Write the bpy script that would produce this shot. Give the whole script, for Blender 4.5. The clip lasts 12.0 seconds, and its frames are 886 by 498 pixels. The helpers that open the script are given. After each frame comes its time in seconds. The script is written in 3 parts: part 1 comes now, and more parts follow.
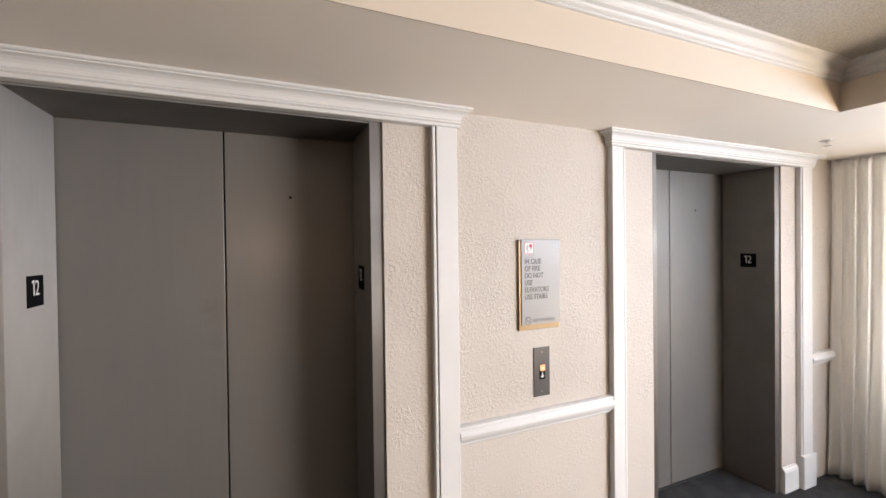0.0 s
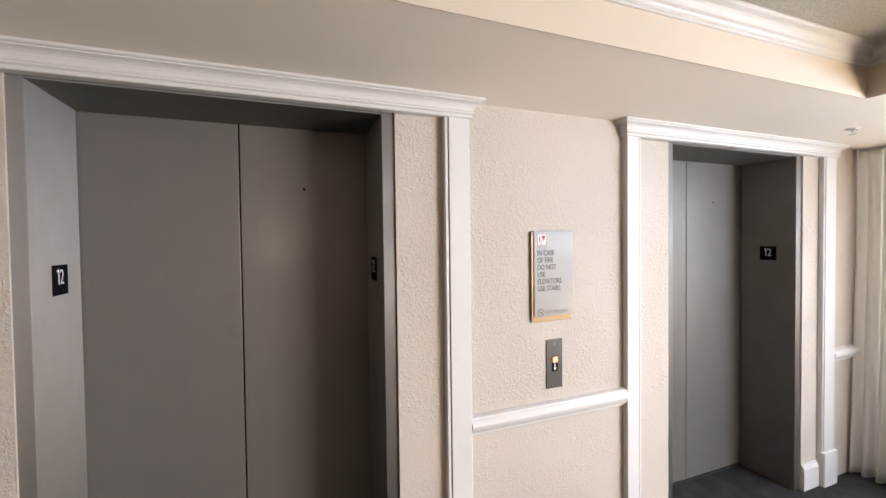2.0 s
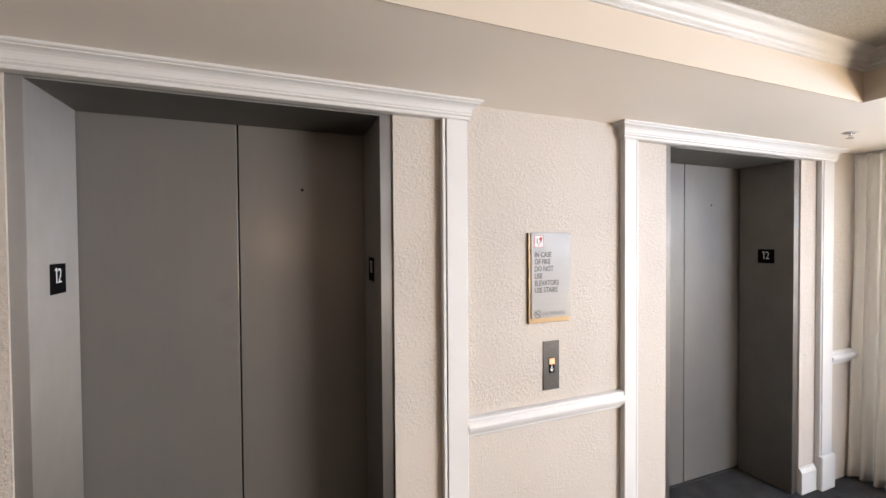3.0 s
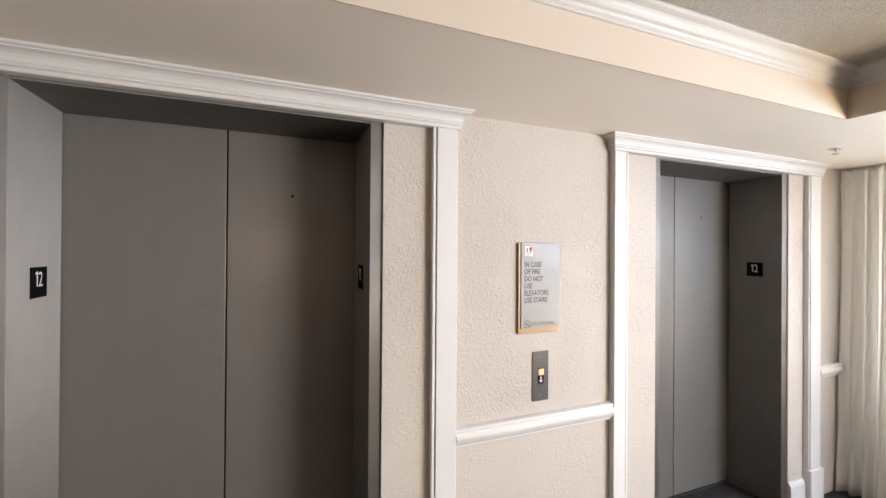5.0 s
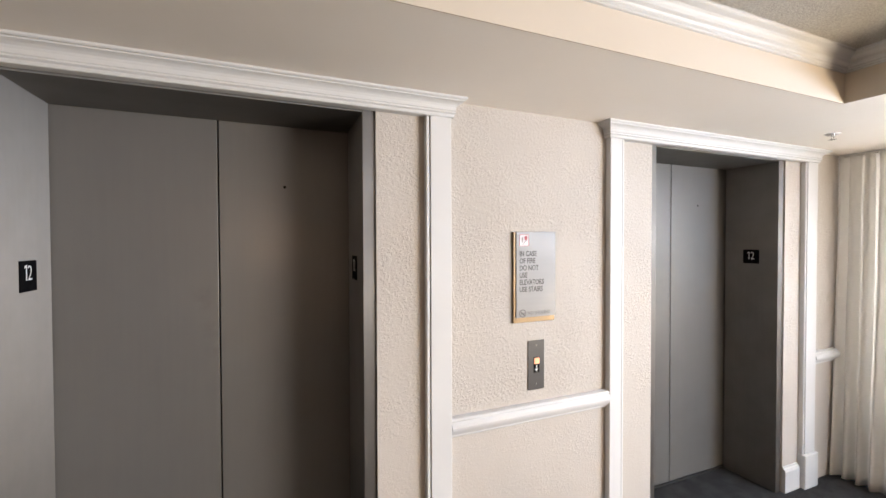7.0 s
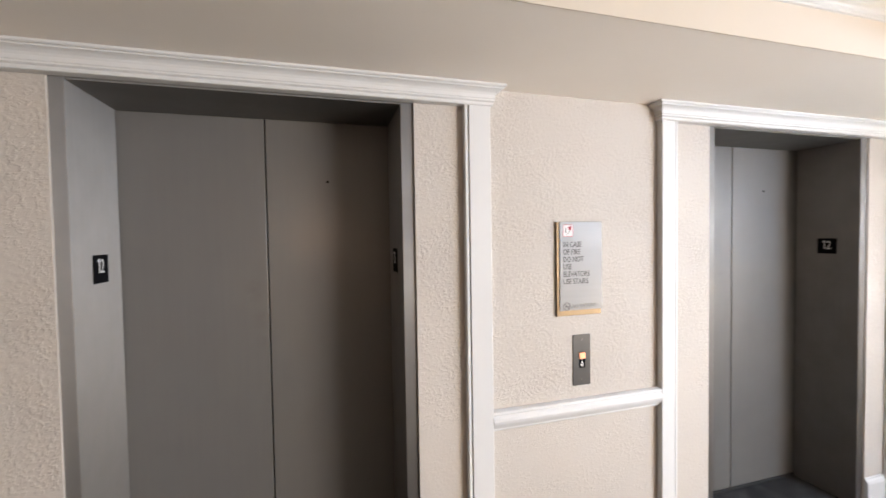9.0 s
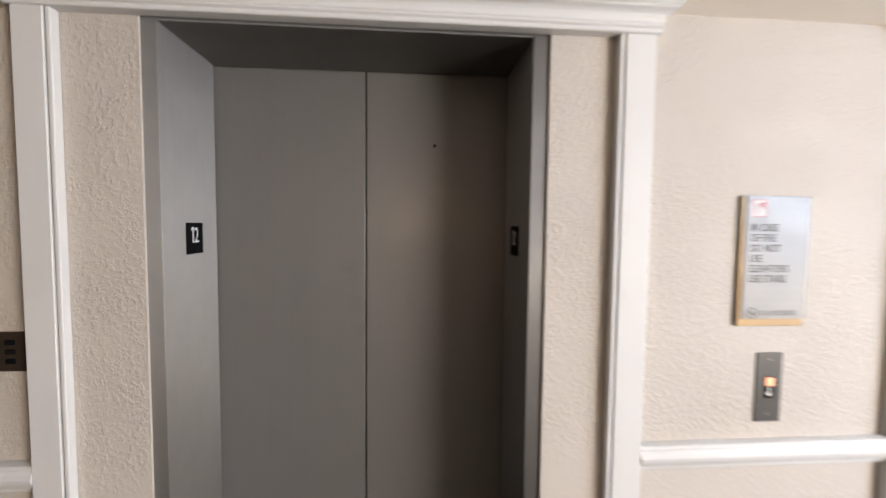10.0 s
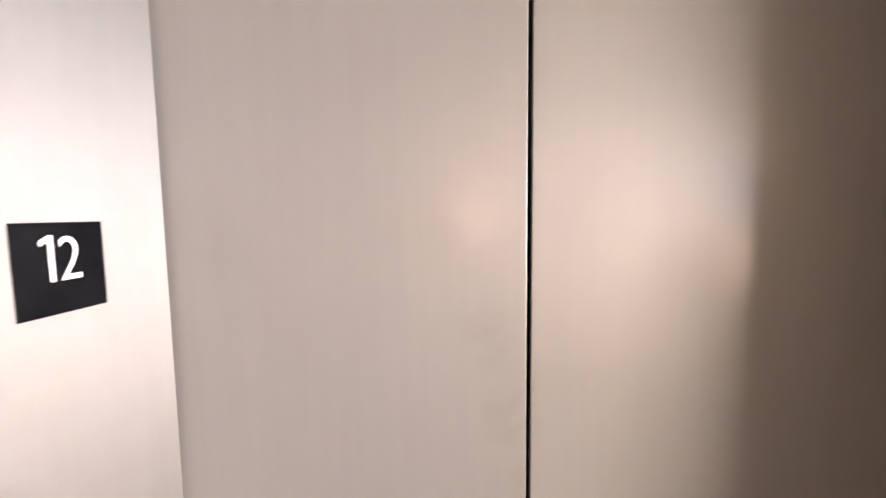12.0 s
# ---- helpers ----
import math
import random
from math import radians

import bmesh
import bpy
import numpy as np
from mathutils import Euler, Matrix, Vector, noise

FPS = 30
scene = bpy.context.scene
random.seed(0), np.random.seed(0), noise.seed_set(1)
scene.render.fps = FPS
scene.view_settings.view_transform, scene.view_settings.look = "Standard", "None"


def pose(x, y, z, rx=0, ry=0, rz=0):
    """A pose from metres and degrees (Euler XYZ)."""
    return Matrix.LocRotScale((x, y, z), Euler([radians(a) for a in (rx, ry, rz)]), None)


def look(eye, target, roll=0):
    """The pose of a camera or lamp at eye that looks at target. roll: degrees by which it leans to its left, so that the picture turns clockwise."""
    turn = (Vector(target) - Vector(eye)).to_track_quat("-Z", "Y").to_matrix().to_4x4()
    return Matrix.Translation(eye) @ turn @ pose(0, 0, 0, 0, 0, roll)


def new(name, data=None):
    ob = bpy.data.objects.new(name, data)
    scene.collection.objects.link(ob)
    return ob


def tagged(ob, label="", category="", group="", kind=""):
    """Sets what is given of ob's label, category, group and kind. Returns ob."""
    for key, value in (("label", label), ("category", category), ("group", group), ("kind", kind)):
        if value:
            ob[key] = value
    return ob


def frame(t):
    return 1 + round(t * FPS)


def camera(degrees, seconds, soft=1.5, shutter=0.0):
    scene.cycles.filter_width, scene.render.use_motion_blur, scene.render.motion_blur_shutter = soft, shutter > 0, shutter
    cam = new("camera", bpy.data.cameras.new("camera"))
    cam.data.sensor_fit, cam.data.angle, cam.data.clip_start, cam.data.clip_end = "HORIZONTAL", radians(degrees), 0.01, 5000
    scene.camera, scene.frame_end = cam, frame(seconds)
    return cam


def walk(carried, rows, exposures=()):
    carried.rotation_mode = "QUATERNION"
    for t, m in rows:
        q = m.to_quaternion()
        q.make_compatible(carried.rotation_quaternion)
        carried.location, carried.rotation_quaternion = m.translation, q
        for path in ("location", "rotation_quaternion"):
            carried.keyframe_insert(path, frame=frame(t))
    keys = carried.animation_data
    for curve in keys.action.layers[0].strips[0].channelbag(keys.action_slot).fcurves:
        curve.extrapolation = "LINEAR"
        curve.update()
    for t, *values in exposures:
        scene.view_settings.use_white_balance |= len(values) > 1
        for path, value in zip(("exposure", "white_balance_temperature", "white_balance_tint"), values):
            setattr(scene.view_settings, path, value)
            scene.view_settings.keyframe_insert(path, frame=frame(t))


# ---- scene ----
cam = camera(94.5, 12.0, shutter=0.5)
PATH = [
    (0, (0.693, -1.589, 1.659), (1.485, 0.248, 1.638), -0.7),
    (0.5, (0.689, -1.597, 1.661), (1.464, 0.247, 1.642), -0.8),
    (1, (0.693, -1.597, 1.656), (1.458, 0.251, 1.618), -0.8),
    (1.5, (0.696, -1.595, 1.649), (1.447, 0.259, 1.606), -0.8),
    (2, (0.695, -1.592, 1.644), (1.428, 0.268, 1.598), -0.7),
    (2.5, (0.697, -1.6, 1.642), (1.434, 0.259, 1.603), -0.5),
    (3, (0.705, -1.601, 1.641), (1.437, 0.26, 1.604), -0.4),
    (5, (0.725, -1.603, 1.638), (1.483, 0.248, 1.646), 0.4),
    (5.5, (0.727, -1.605, 1.64), (1.492, 0.243, 1.639), 0.3),
    (6, (0.732, -1.602, 1.637), (1.499, 0.244, 1.625), 0.1),
    (6.5, (0.74, -1.6, 1.634), (1.508, 0.247, 1.601), -0.1),
    (8.5, (0.76, -1.6, 1.627), (1.45, 0.277, 1.588), -1.2),
    (9, (0.773, -1.591, 1.621), (1.329, 0.329, 1.56), -0.9),
    (9.2, (0.782, -1.581, 1.616), (1.255, 0.361, 1.541), -0.6),
    (9.5, (0.78, -1.516, 1.596), (1.132, 0.451, 1.512), -0.2),
    (10, (0.71, -1.235, 1.573), (0.861, 0.756, 1.459), 0.6),
    (10.3, (0.64, -1.048, 1.572), (0.684, 0.948, 1.455), 0.8),
    (10.5, (0.62, -0.94, 1.563), (0.57, 1.054, 1.429), 0.9),
    (10.7, (0.607, -0.822, 1.548), (0.516, 1.171, 1.404), 0.8),
    (11, (0.591, -0.644, 1.539), (0.472, 1.354, 1.405), 0.7),
    (11.4, (0.521, -0.449, 1.553), (0.376, 1.549, 1.394), 0.2),
    (11.5, (0.498, -0.406, 1.553), (0.353, 1.593, 1.409), 0.2),
    (11.7, (0.451, -0.331, 1.571), (0.319, 1.669, 1.427), -0.1),
    (12, (0.458, -0.247, 1.579), (0.299, 1.748, 1.404), -0.7),
]
EXPOSURES = [(0, -0.31, 6800, 13), (1.0, -0.31, 6750, 13), (6.5, -0.30, 6700, 11), (9.0, -0.29, 6600, 11), (10.0, -0.21, 6650, 11),
             (10.5, 0.06, 7000, 14), (11.0, 0.81, 7200, 16), (11.5, 1.50, 7150, 19), (12.0, 1.68, 7150, 20)]
walk(cam, [(t, look(eye, target, roll)) for t, eye, target, roll in PATH], EXPOSURES)

# ---- light ----
world = bpy.data.worlds.new("world")
scene.world = world
world.use_nodes = True
sky = world.node_tree.nodes.new("ShaderNodeTexSky")
sky.sky_type, sky.sun_disc = "NISHITA", False
sky.sun_elevation, sky.sun_rotation = radians(50), radians(200)
world.node_tree.links.new(sky.outputs["Color"], world.node_tree.nodes["Background"].inputs["Color"])
world.node_tree.nodes["Background"].inputs["Strength"].default_value = 0.12


def area_lamp(name, eye, target, sx, sy, watts, colour):
    data = bpy.data.lights.new(name, "AREA")
    data.shape, data.size, data.size_y, data.energy, data.color = "RECTANGLE", sx, sy, watts, colour
    ob = new(name, data)
    ob.matrix_world = look(eye, target)
    return ob


# daylight through the long window wall to the east: cool sky from above, warm light thrown up by the sunlit ground,
# and the stretch of window behind the curtain
area_lamp("window_sky_light", (4.44, -3.17, 1.76), (3.44, -3.17, 1.31), 3.70, 0.66, 230, (0.68, 0.91, 1.26))
area_lamp("window_ground_light", (4.44, -3.85, 1.04), (3.44, -3.85, 1.38), 2.40, 0.66, 300, (1.12, 0.93, 0.68))
area_lamp("window_curtain_light", (4.60, -0.90, 1.38), (0, -0.90, 1.38), 0.80, 1.44, 74, (0.95, 0.95, 0.97))

# ---- sizes ----
W = 1.07            # clear opening of an elevator
HEAD = 2.139         # height of the opening
DOOR_Y = 0.345      # face of the door leaves
WALL_Y = -0.006     # face of the plaster wall
PIL_Y = -0.040      # face of the pilasters
SOFFIT = 2.222      # low ceiling
TRAY_Y, TRAY_X = -0.62, 3.02   # edges of the raised ceiling
TRAY_Z = 2.415       # raised ceiling
EAST = 4.62         # inner face of the window wall
WEST, SOUTH = -5.0, -6.4
E2 = 2.66           # second opening starts here


# ---- materials ----
def material(name, base, rough=0.5, metal=0.0):
    m = bpy.data.materials.new(name)
    m.use_nodes = True
    b = m.node_tree.nodes["Principled BSDF"]
    b.inputs["Base Color"].default_value = (*base, 1)
    b.inputs["Roughness"].default_value = rough
    b.inputs["Metallic"].default_value = metal
    return m, m.node_tree, b


def noise_node(nt, scale, detail=4.0, stretch=None, rough=0.55):
    co = nt.nodes.new("ShaderNodeTexCoord")
    n = nt.nodes.new("ShaderNodeTexNoise")
    n.inputs["Scale"].default_value, n.inputs["Detail"].default_value = scale, detail
    n.inputs["Roughness"].default_value = rough
    if stretch:
        mp = nt.nodes.new("ShaderNodeMapping")
        mp.inputs["Scale"].default_value = stretch
        nt.links.new(co.outputs["Object"], mp.inputs["Vector"])
        nt.links.new(mp.outputs["Vector"], n.inputs["Vector"])
    else:
        nt.links.new(co.outputs["Object"], n.inputs["Vector"])
    return n.outputs["Fac"]


def ramp(nt, fac, lo, hi, a, b):
    r = nt.nodes.new("ShaderNodeMapRange")
    r.inputs["From Min"].default_value, r.inputs["From Max"].default_value = lo, hi
    r.inputs["To Min"].default_value, r.inputs["To Max"].default_value = a, b
    nt.links.new(fac, r.inputs["Value"])
    return r.outputs["Result"]


def mix_colour(nt, fac, a, b):
    m = nt.nodes.new("ShaderNodeMix")
    m.data_type = "RGBA"
    m.inputs["A"].default_value, m.inputs["B"].default_value = (*a, 1), (*b, 1)
    nt.links.new(fac, m.inputs["Factor"])
    return m.outputs["Result"]


def add(nt, a, b):
    m = nt.nodes.new("ShaderNodeMath")
    m.operation = "ADD"
    nt.links.new(a, m.inputs[0])
    nt.links.new(b, m.inputs[1])
    return m.outputs["Value"]


def bump(nt, b, height, strength, distance):
    n = nt.nodes.new("ShaderNodeBump")
    n.inputs["Strength"].default_value, n.inputs["Distance"].default_value = strength, distance
    nt.links.new(height, n.inputs["Height"])
    nt.links.new(n.outputs["Normal"], b.inputs["Normal"])


def painted(name, a, b_col, rough, scale=3.0, grain=90.0, relief=0.0006):
    m, nt, b = material(name, a, rough)
    nt.links.new(mix_colour(nt, ramp(nt, noise_node(nt, scale), 0.35, 0.65, 0, 1), a, b_col), b.inputs["Base Color"])
    nt.links.new(ramp(nt, noise_node(nt, scale * 3), 0.3, 0.7, rough - 0.06, rough + 0.08), b.inputs["Roughness"])
    bump(nt, b, noise_node(nt, grain, 3), 0.35, relief)
    return m


# knock-down plaster: flat islands of trowelled stucco over a fine grain
PLASTER, nt, b = material("cream_plaster", (0.72, 0.655, 0.58), 0.62)
nt.links.new(mix_colour(nt, ramp(nt, noise_node(nt, 1.7), 0.35, 0.65, 0, 1), (0.512, 0.468, 0.420), (0.484, 0.440, 0.392)), b.inputs["Base Color"])
islands = ramp(nt, noise_node(nt, 84, 3.5), 0.46, 0.60, 0.0, 1.0)
patchy = nt.nodes.new("ShaderNodeMath")
patchy.operation = "MULTIPLY"
nt.links.new(islands, patchy.inputs[0])
nt.links.new(ramp(nt, noise_node(nt, 5.5, 3), 0.36, 0.62, 0.22, 1.0), patchy.inputs[1])
fine = ramp(nt, noise_node(nt, 170, 3), 0.2, 0.8, 0.0, 0.22)
place = nt.nodes.new("ShaderNodeTexCoord")
height = nt.nodes.new("ShaderNodeSeparateXYZ")
nt.links.new(place.outputs["Object"], height.inputs["Vector"])
coarse = nt.nodes.new("ShaderNodeMath")      # the dado under the chair rail was trowelled smoother
coarse.operation = "MULTIPLY"
nt.links.new(patchy.outputs["Value"], coarse.inputs[0])
nt.links.new(ramp(nt, height.outputs["Z"], 0.82, 0.86, 0.35, 1.0), coarse.inputs[1])
bump(nt, b, add(nt, coarse.outputs["Value"], fine), 0.66, 0.0027)

CEILING_PAINT = painted("ceiling_paint", (0.86, 0.805, 0.735), (0.84, 0.78, 0.705), 0.6, 1.2, 60, 0.0007)
# cream paint with the warm light on the upright faces mixed in
WARM_LIT_BEAM = painted("warm_lit_beam", (0.62, 0.545, 0.455), (0.60, 0.525, 0.435), 0.6, 1.5, 60, 0.0006)
TRIM = painted("white_trim_paint", (0.62, 0.615, 0.605), (0.59, 0.585, 0.573), 0.55, 2.2, 40, 0.0004)

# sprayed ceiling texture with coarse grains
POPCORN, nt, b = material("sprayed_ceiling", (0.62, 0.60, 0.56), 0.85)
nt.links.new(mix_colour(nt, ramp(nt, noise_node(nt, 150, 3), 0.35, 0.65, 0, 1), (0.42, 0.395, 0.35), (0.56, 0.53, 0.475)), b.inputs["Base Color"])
bump(nt, b, noise_node(nt, 130, 4), 1.0, 0.010)


# satin grey metal of doors and frames: fine upright brushing, faint smudges
def satin(name, a, b_col, metal, rough, stretch):
    m, nt, b = material(name, a, rough, metal)
    cloud = add(nt, ramp(nt, noise_node(nt, 2.6, 5), 0.3, 0.7, 0, 0.7), ramp(nt, noise_node(nt, 60, 3, stretch), 0.3, 0.7, 0, 0.3))
    nt.links.new(mix_colour(nt, cloud, a, b_col), b.inputs["Base Color"])
    nt.links.new(ramp(nt, noise_node(nt, 5, 5), 0.35, 0.7, rough - 0.05, rough + 0.07), b.inputs["Roughness"])
    bump(nt, b, add(nt, noise_node(nt, 160, 2, stretch), ramp(nt, noise_node(nt, 1.3, 2), 0, 1, 0, 1.5)), 0.08, 0.0012)
    return m


def brushed(m, amount):
    """Upright brushing: highlights spread sideways on upright faces, and along x under the head."""
    nt = m.node_tree
    b = nt.nodes["Principled BSDF"]
    grain = nt.nodes.new("ShaderNodeCombineXYZ")
    grain.inputs["Y"].default_value, grain.inputs["Z"].default_value = 0.03, 1.0
    nt.links.new(grain.outputs["Vector"], b.inputs["Tangent"])
    b.inputs["Anisotropic"].default_value, b.inputs["Anisotropic Rotation"].default_value = amount, 0.25


DOOR_METAL = satin("satin_door_metal", (0.150, 0.145, 0.136), (0.135, 0.130, 0.123), 0.15, 0.50, (1, 1, 0.04))
brushed(DOOR_METAL, 0.4)
DOOR_METAL.node_tree.nodes["Principled BSDF"].inputs["Specular IOR Level"].default_value = 0.5
DOOR_METAL.node_tree.nodes["Principled BSDF"].inputs["Coat Weight"].default_value = 0.26
DOOR_METAL.node_tree.nodes["Principled BSDF"].inputs["Coat Roughness"].default_value = 0.21


def smudged(m, spots):
    """Faint greasy hand marks of a few centimetres, darker than the paint round them."""
    nt = m.node_tree
    b = nt.nodes["Principled BSDF"]
    clean = b.inputs["Base Color"].links[0].from_socket
    co = nt.nodes.new("ShaderNodeTexCoord")
    total = None
    for place, size in spots:
        d = nt.nodes.new("ShaderNodeVectorMath")
        d.operation = "DISTANCE"
        nt.links.new(co.outputs["Object"], d.inputs[0])
        d.inputs[1].default_value = place
        near = ramp(nt, d.outputs["Value"], 0.0, size, 1.0, 0.0)
        total = near if total is None else add(nt, total, near)
    blot = nt.nodes.new("ShaderNodeMath")
    blot.operation = "MULTIPLY"
    nt.links.new(total, blot.inputs[0])
    nt.links.new(ramp(nt, noise_node(nt, 22, 3), 0.40, 0.68, 0.0, 0.22), blot.inputs[1])
    mix = nt.nodes.new("ShaderNodeMix")
    mix.data_type = "RGBA"
    nt.links.new(blot.outputs["Value"], mix.inputs["Factor"])
    nt.links.new(clean, mix.inputs["A"])
    mix.inputs["B"].default_value = (0.05, 0.042, 0.035, 1)
    nt.links.new(mix.outputs["Result"], b.inputs["Base Color"])


smudged(DOOR_METAL, [((0.47, 0.345, 1.40), 0.07), ((0.50, 0.345, 1.27), 0.06), ((0.51, 0.345, 1.18), 0.04), ((3.12, 0.345, 1.35), 0.07)])
FRAME_METAL = satin("satin_frame_metal", (0.283, 0.271, 0.258), (0.257, 0.246, 0.235), 0.95, 0.69, (1, 1, 0.04))
brushed(FRAME_METAL, 0.72)
STEEL = satin("brushed_steel", (0.21, 0.209, 0.214), (0.185, 0.184, 0.19), 0.12, 0.46, (0.04, 1, 1))
DARK_STEEL = satin("dark_brushed_steel", (0.075, 0.073, 0.073), (0.06, 0.058, 0.058), 0.45, 0.42, (0.04, 1, 1))
BRONZE = satin("dark_bronze", (0.075, 0.055, 0.04), (0.055, 0.04, 0.03), 0.6, 0.42, (1, 1, 0.05))
BRASS = satin("brass", (0.19, 0.132, 0.070), (0.155, 0.105, 0.055), 0.45, 0.40, (1, 1, 0.05))
CHROME = material("chrome", (0.78, 0.78, 0.78), 0.18, 1.0)[0]
BLACK = painted("black_plate", (0.004, 0.004, 0.005), (0.007, 0.007, 0.008), 0.7, 12, 200, 0.0003)
BLACK.node_tree.nodes["Principled BSDF"].inputs["Specular IOR Level"].default_value = 0.02
WHITE_INK = painted("white_numerals", (0.82, 0.82, 0.82), (0.76, 0.76, 0.76), 0.45, 30, 200, 0.0002)
GREY_INK = painted("engraved_grey", (0.022, 0.020, 0.019), (0.035, 0.033, 0.031), 0.5, 60, 200, 0.0002)
FAINT_INK = painted("faded_grey", (0.085, 0.082, 0.08), (0.12, 0.116, 0.112), 0.5, 60, 200, 0.0002)
RED_INK = painted("red_print", (0.45, 0.03, 0.06), (0.38, 0.03, 0.05), 0.5, 60, 200, 0.0002)
PALE_INK = painted("pale_print", (0.66, 0.60, 0.61), (0.62, 0.57, 0.58), 0.5, 60, 200, 0.0002)
SHAFT = painted("shaft_black", (0.008, 0.008, 0.008), (0.012, 0.011, 0.010), 0.8)
SHAFT.node_tree.nodes["Principled BSDF"].inputs["Specular IOR Level"].default_value = 0.02
GRILLE = painted("frame_white", (0.75, 0.75, 0.74), (0.70, 0.70, 0.69), 0.4)

# unseen south and west walls, kept dark to hold back bounced light
DARKENED_WALL = painted("darkened_unseen_wall", (0.17, 0.125, 0.09), (0.14, 0.10, 0.075), 0.7, 2.0, 120, 0.0012)
CARPET, nt, b = material("charcoal_carpet", (0.05, 0.05, 0.055), 0.95)
tuft = noise_node(nt, 260, 3)
patch = add(nt, ramp(nt, noise_node(nt, 9, 5), 0.42, 0.68, 0, 0.65), ramp(nt, tuft, 0.38, 0.62, 0, 0.35))
nt.links.new(mix_colour(nt, patch, (0.007, 0.007, 0.008), (0.040, 0.038, 0.039)), b.inputs["Base Color"])
bump(nt, b, tuft, 0.9, 0.006)

# sheer curtain cloth lets daylight through
CLOTH, nt, b = material("curtain_cloth", (0.74, 0.71, 0.65), 0.8)
weave = ramp(nt, noise_node(nt, 300, 2, (1, 1, 0.25)), 0.3, 0.7, 0, 1)
nt.links.new(mix_colour(nt, weave, (0.74, 0.735, 0.72), (0.80, 0.795, 0.78)), b.inputs["Base Color"])
bump(nt, b, weave, 0.3, 0.0006)
trans = nt.nodes.new("ShaderNodeBsdfTranslucent")
trans.inputs["Color"].default_value = (0.925, 0.905, 0.87, 1)
blend = nt.nodes.new("ShaderNodeMixShader")
blend.inputs["Fac"].default_value = 0.56
nt.links.new(b.outputs["BSDF"], blend.inputs[1])
nt.links.new(trans.outputs["BSDF"], blend.inputs[2])
nt.links.new(blend.outputs["Shader"], nt.nodes["Material Output"].inputs["Surface"])


def glowing(name, colour, strength):
    m, nt, b = material(name, colour, 0.4)
    b.inputs["Emission Color"].default_value = (*colour, 1)
    b.inputs["Emission Strength"].default_value = strength
    return m


BUTTON_LIT = glowing("lit_amber_button", (1.0, 0.43, 0.24), 0.6)
ARROW_LIT = glowing("lit_arrow", (0.9, 0.88, 0.85), 0.5)
# glow of the added lamp across from the elevators
GLOW_SHADE = glowing("added_lamp_glow", (1.0, 0.68, 0.48), 140.0)
GLASS, nt, b = material("window_glass", (1, 1, 1), 0.02)
b.inputs["Transmission Weight"].default_value = 1.0


# ---- building helpers ----
def part(name, bm, mat, parent=None, label="", smooth=False):
    me = bpy.data.meshes.new(name)
    bmesh.ops.recalc_face_normals(bm, faces=bm.faces)
    bm.to_mesh(me)
    bm.free()
    me.materials.append(mat)
    if smooth:
        me.shade_smooth()
    ob = new(name, me)
    if parent:
        ob.parent = parent
        ob.matrix_parent_inverse = parent.matrix_world.inverted()
    if label:
        ob["label"] = label
    return ob


def base_empty(name, place, label, category, group="", kind=""):
    ob = new(name)
    ob.empty_display_size = 0.1
    ob.location = place
    ob.matrix_world = Matrix.Translation(place)
    return tagged(ob, label, category, group, kind)


def box(bm, a, b, bevel=0.0):
    lo, hi = [min(p) for p in zip(a, b)], [max(p) for p in zip(a, b)]
    verts = bmesh.ops.create_cube(bm, size=1)["verts"]
    for v in verts:
        v.co = Vector([(lo[n] + hi[n]) / 2 + v.co[n] * (hi[n] - lo[n]) for n in range(3)])
    if bevel:
        edges = list({e for v in verts for e in v.link_edges})
        bmesh.ops.bevel(bm, geom=edges, offset=bevel, segments=2, profile=0.5, affect="EDGES")
    return bm


def boxes(*some, bevel=0.0):
    bm = bmesh.new()
    for a, b in some:
        box(bm, a, b, bevel)
    return bm


def moulding(bm, profile, path):
    """A closed profile of (out, z) swept along a plan polyline, mitred; out is to the right of the way of travel."""
    pts = [Vector(p) for p in path]
    rings = []
    for n, p in enumerate(pts):
        ways = [(pts[k + 1] - pts[k]).normalized() for k in (n - 1, n) if 0 <= k < len(pts) - 1]
        outs = [Vector((w.y, -w.x)) for w in ways]
        m = sum(outs, Vector((0, 0))).normalized()
        m = m / max(m.dot(outs[0]), 0.2)
        rings.append([bm.verts.new((p.x + m.x * o, p.y + m.y * o, z)) for o, z in profile])
    k = len(profile)
    for a, c in zip(rings, rings[1:]):
        for n in range(k):
            bm.faces.new((a[n], a[(n + 1) % k], c[(n + 1) % k], c[n]))
    bm.faces.new(rings[0])
    bm.faces.new(rings[-1][::-1])
    return bm


def disc(bm, centre, radius, axis, depth, segments=24, top=None):
    """A short cylinder or cone along an axis vector from centre."""
    turn = Vector(axis).to_track_quat("Z", "Y").to_matrix().to_4x4()
    m = Matrix.Translation(Vector(centre) + Vector(axis).normalized() * depth / 2) @ turn
    bmesh.ops.create_cone(bm, cap_ends=True, segments=segments, radius1=radius, radius2=radius if top is None else top, depth=depth, matrix=m)
    return bm


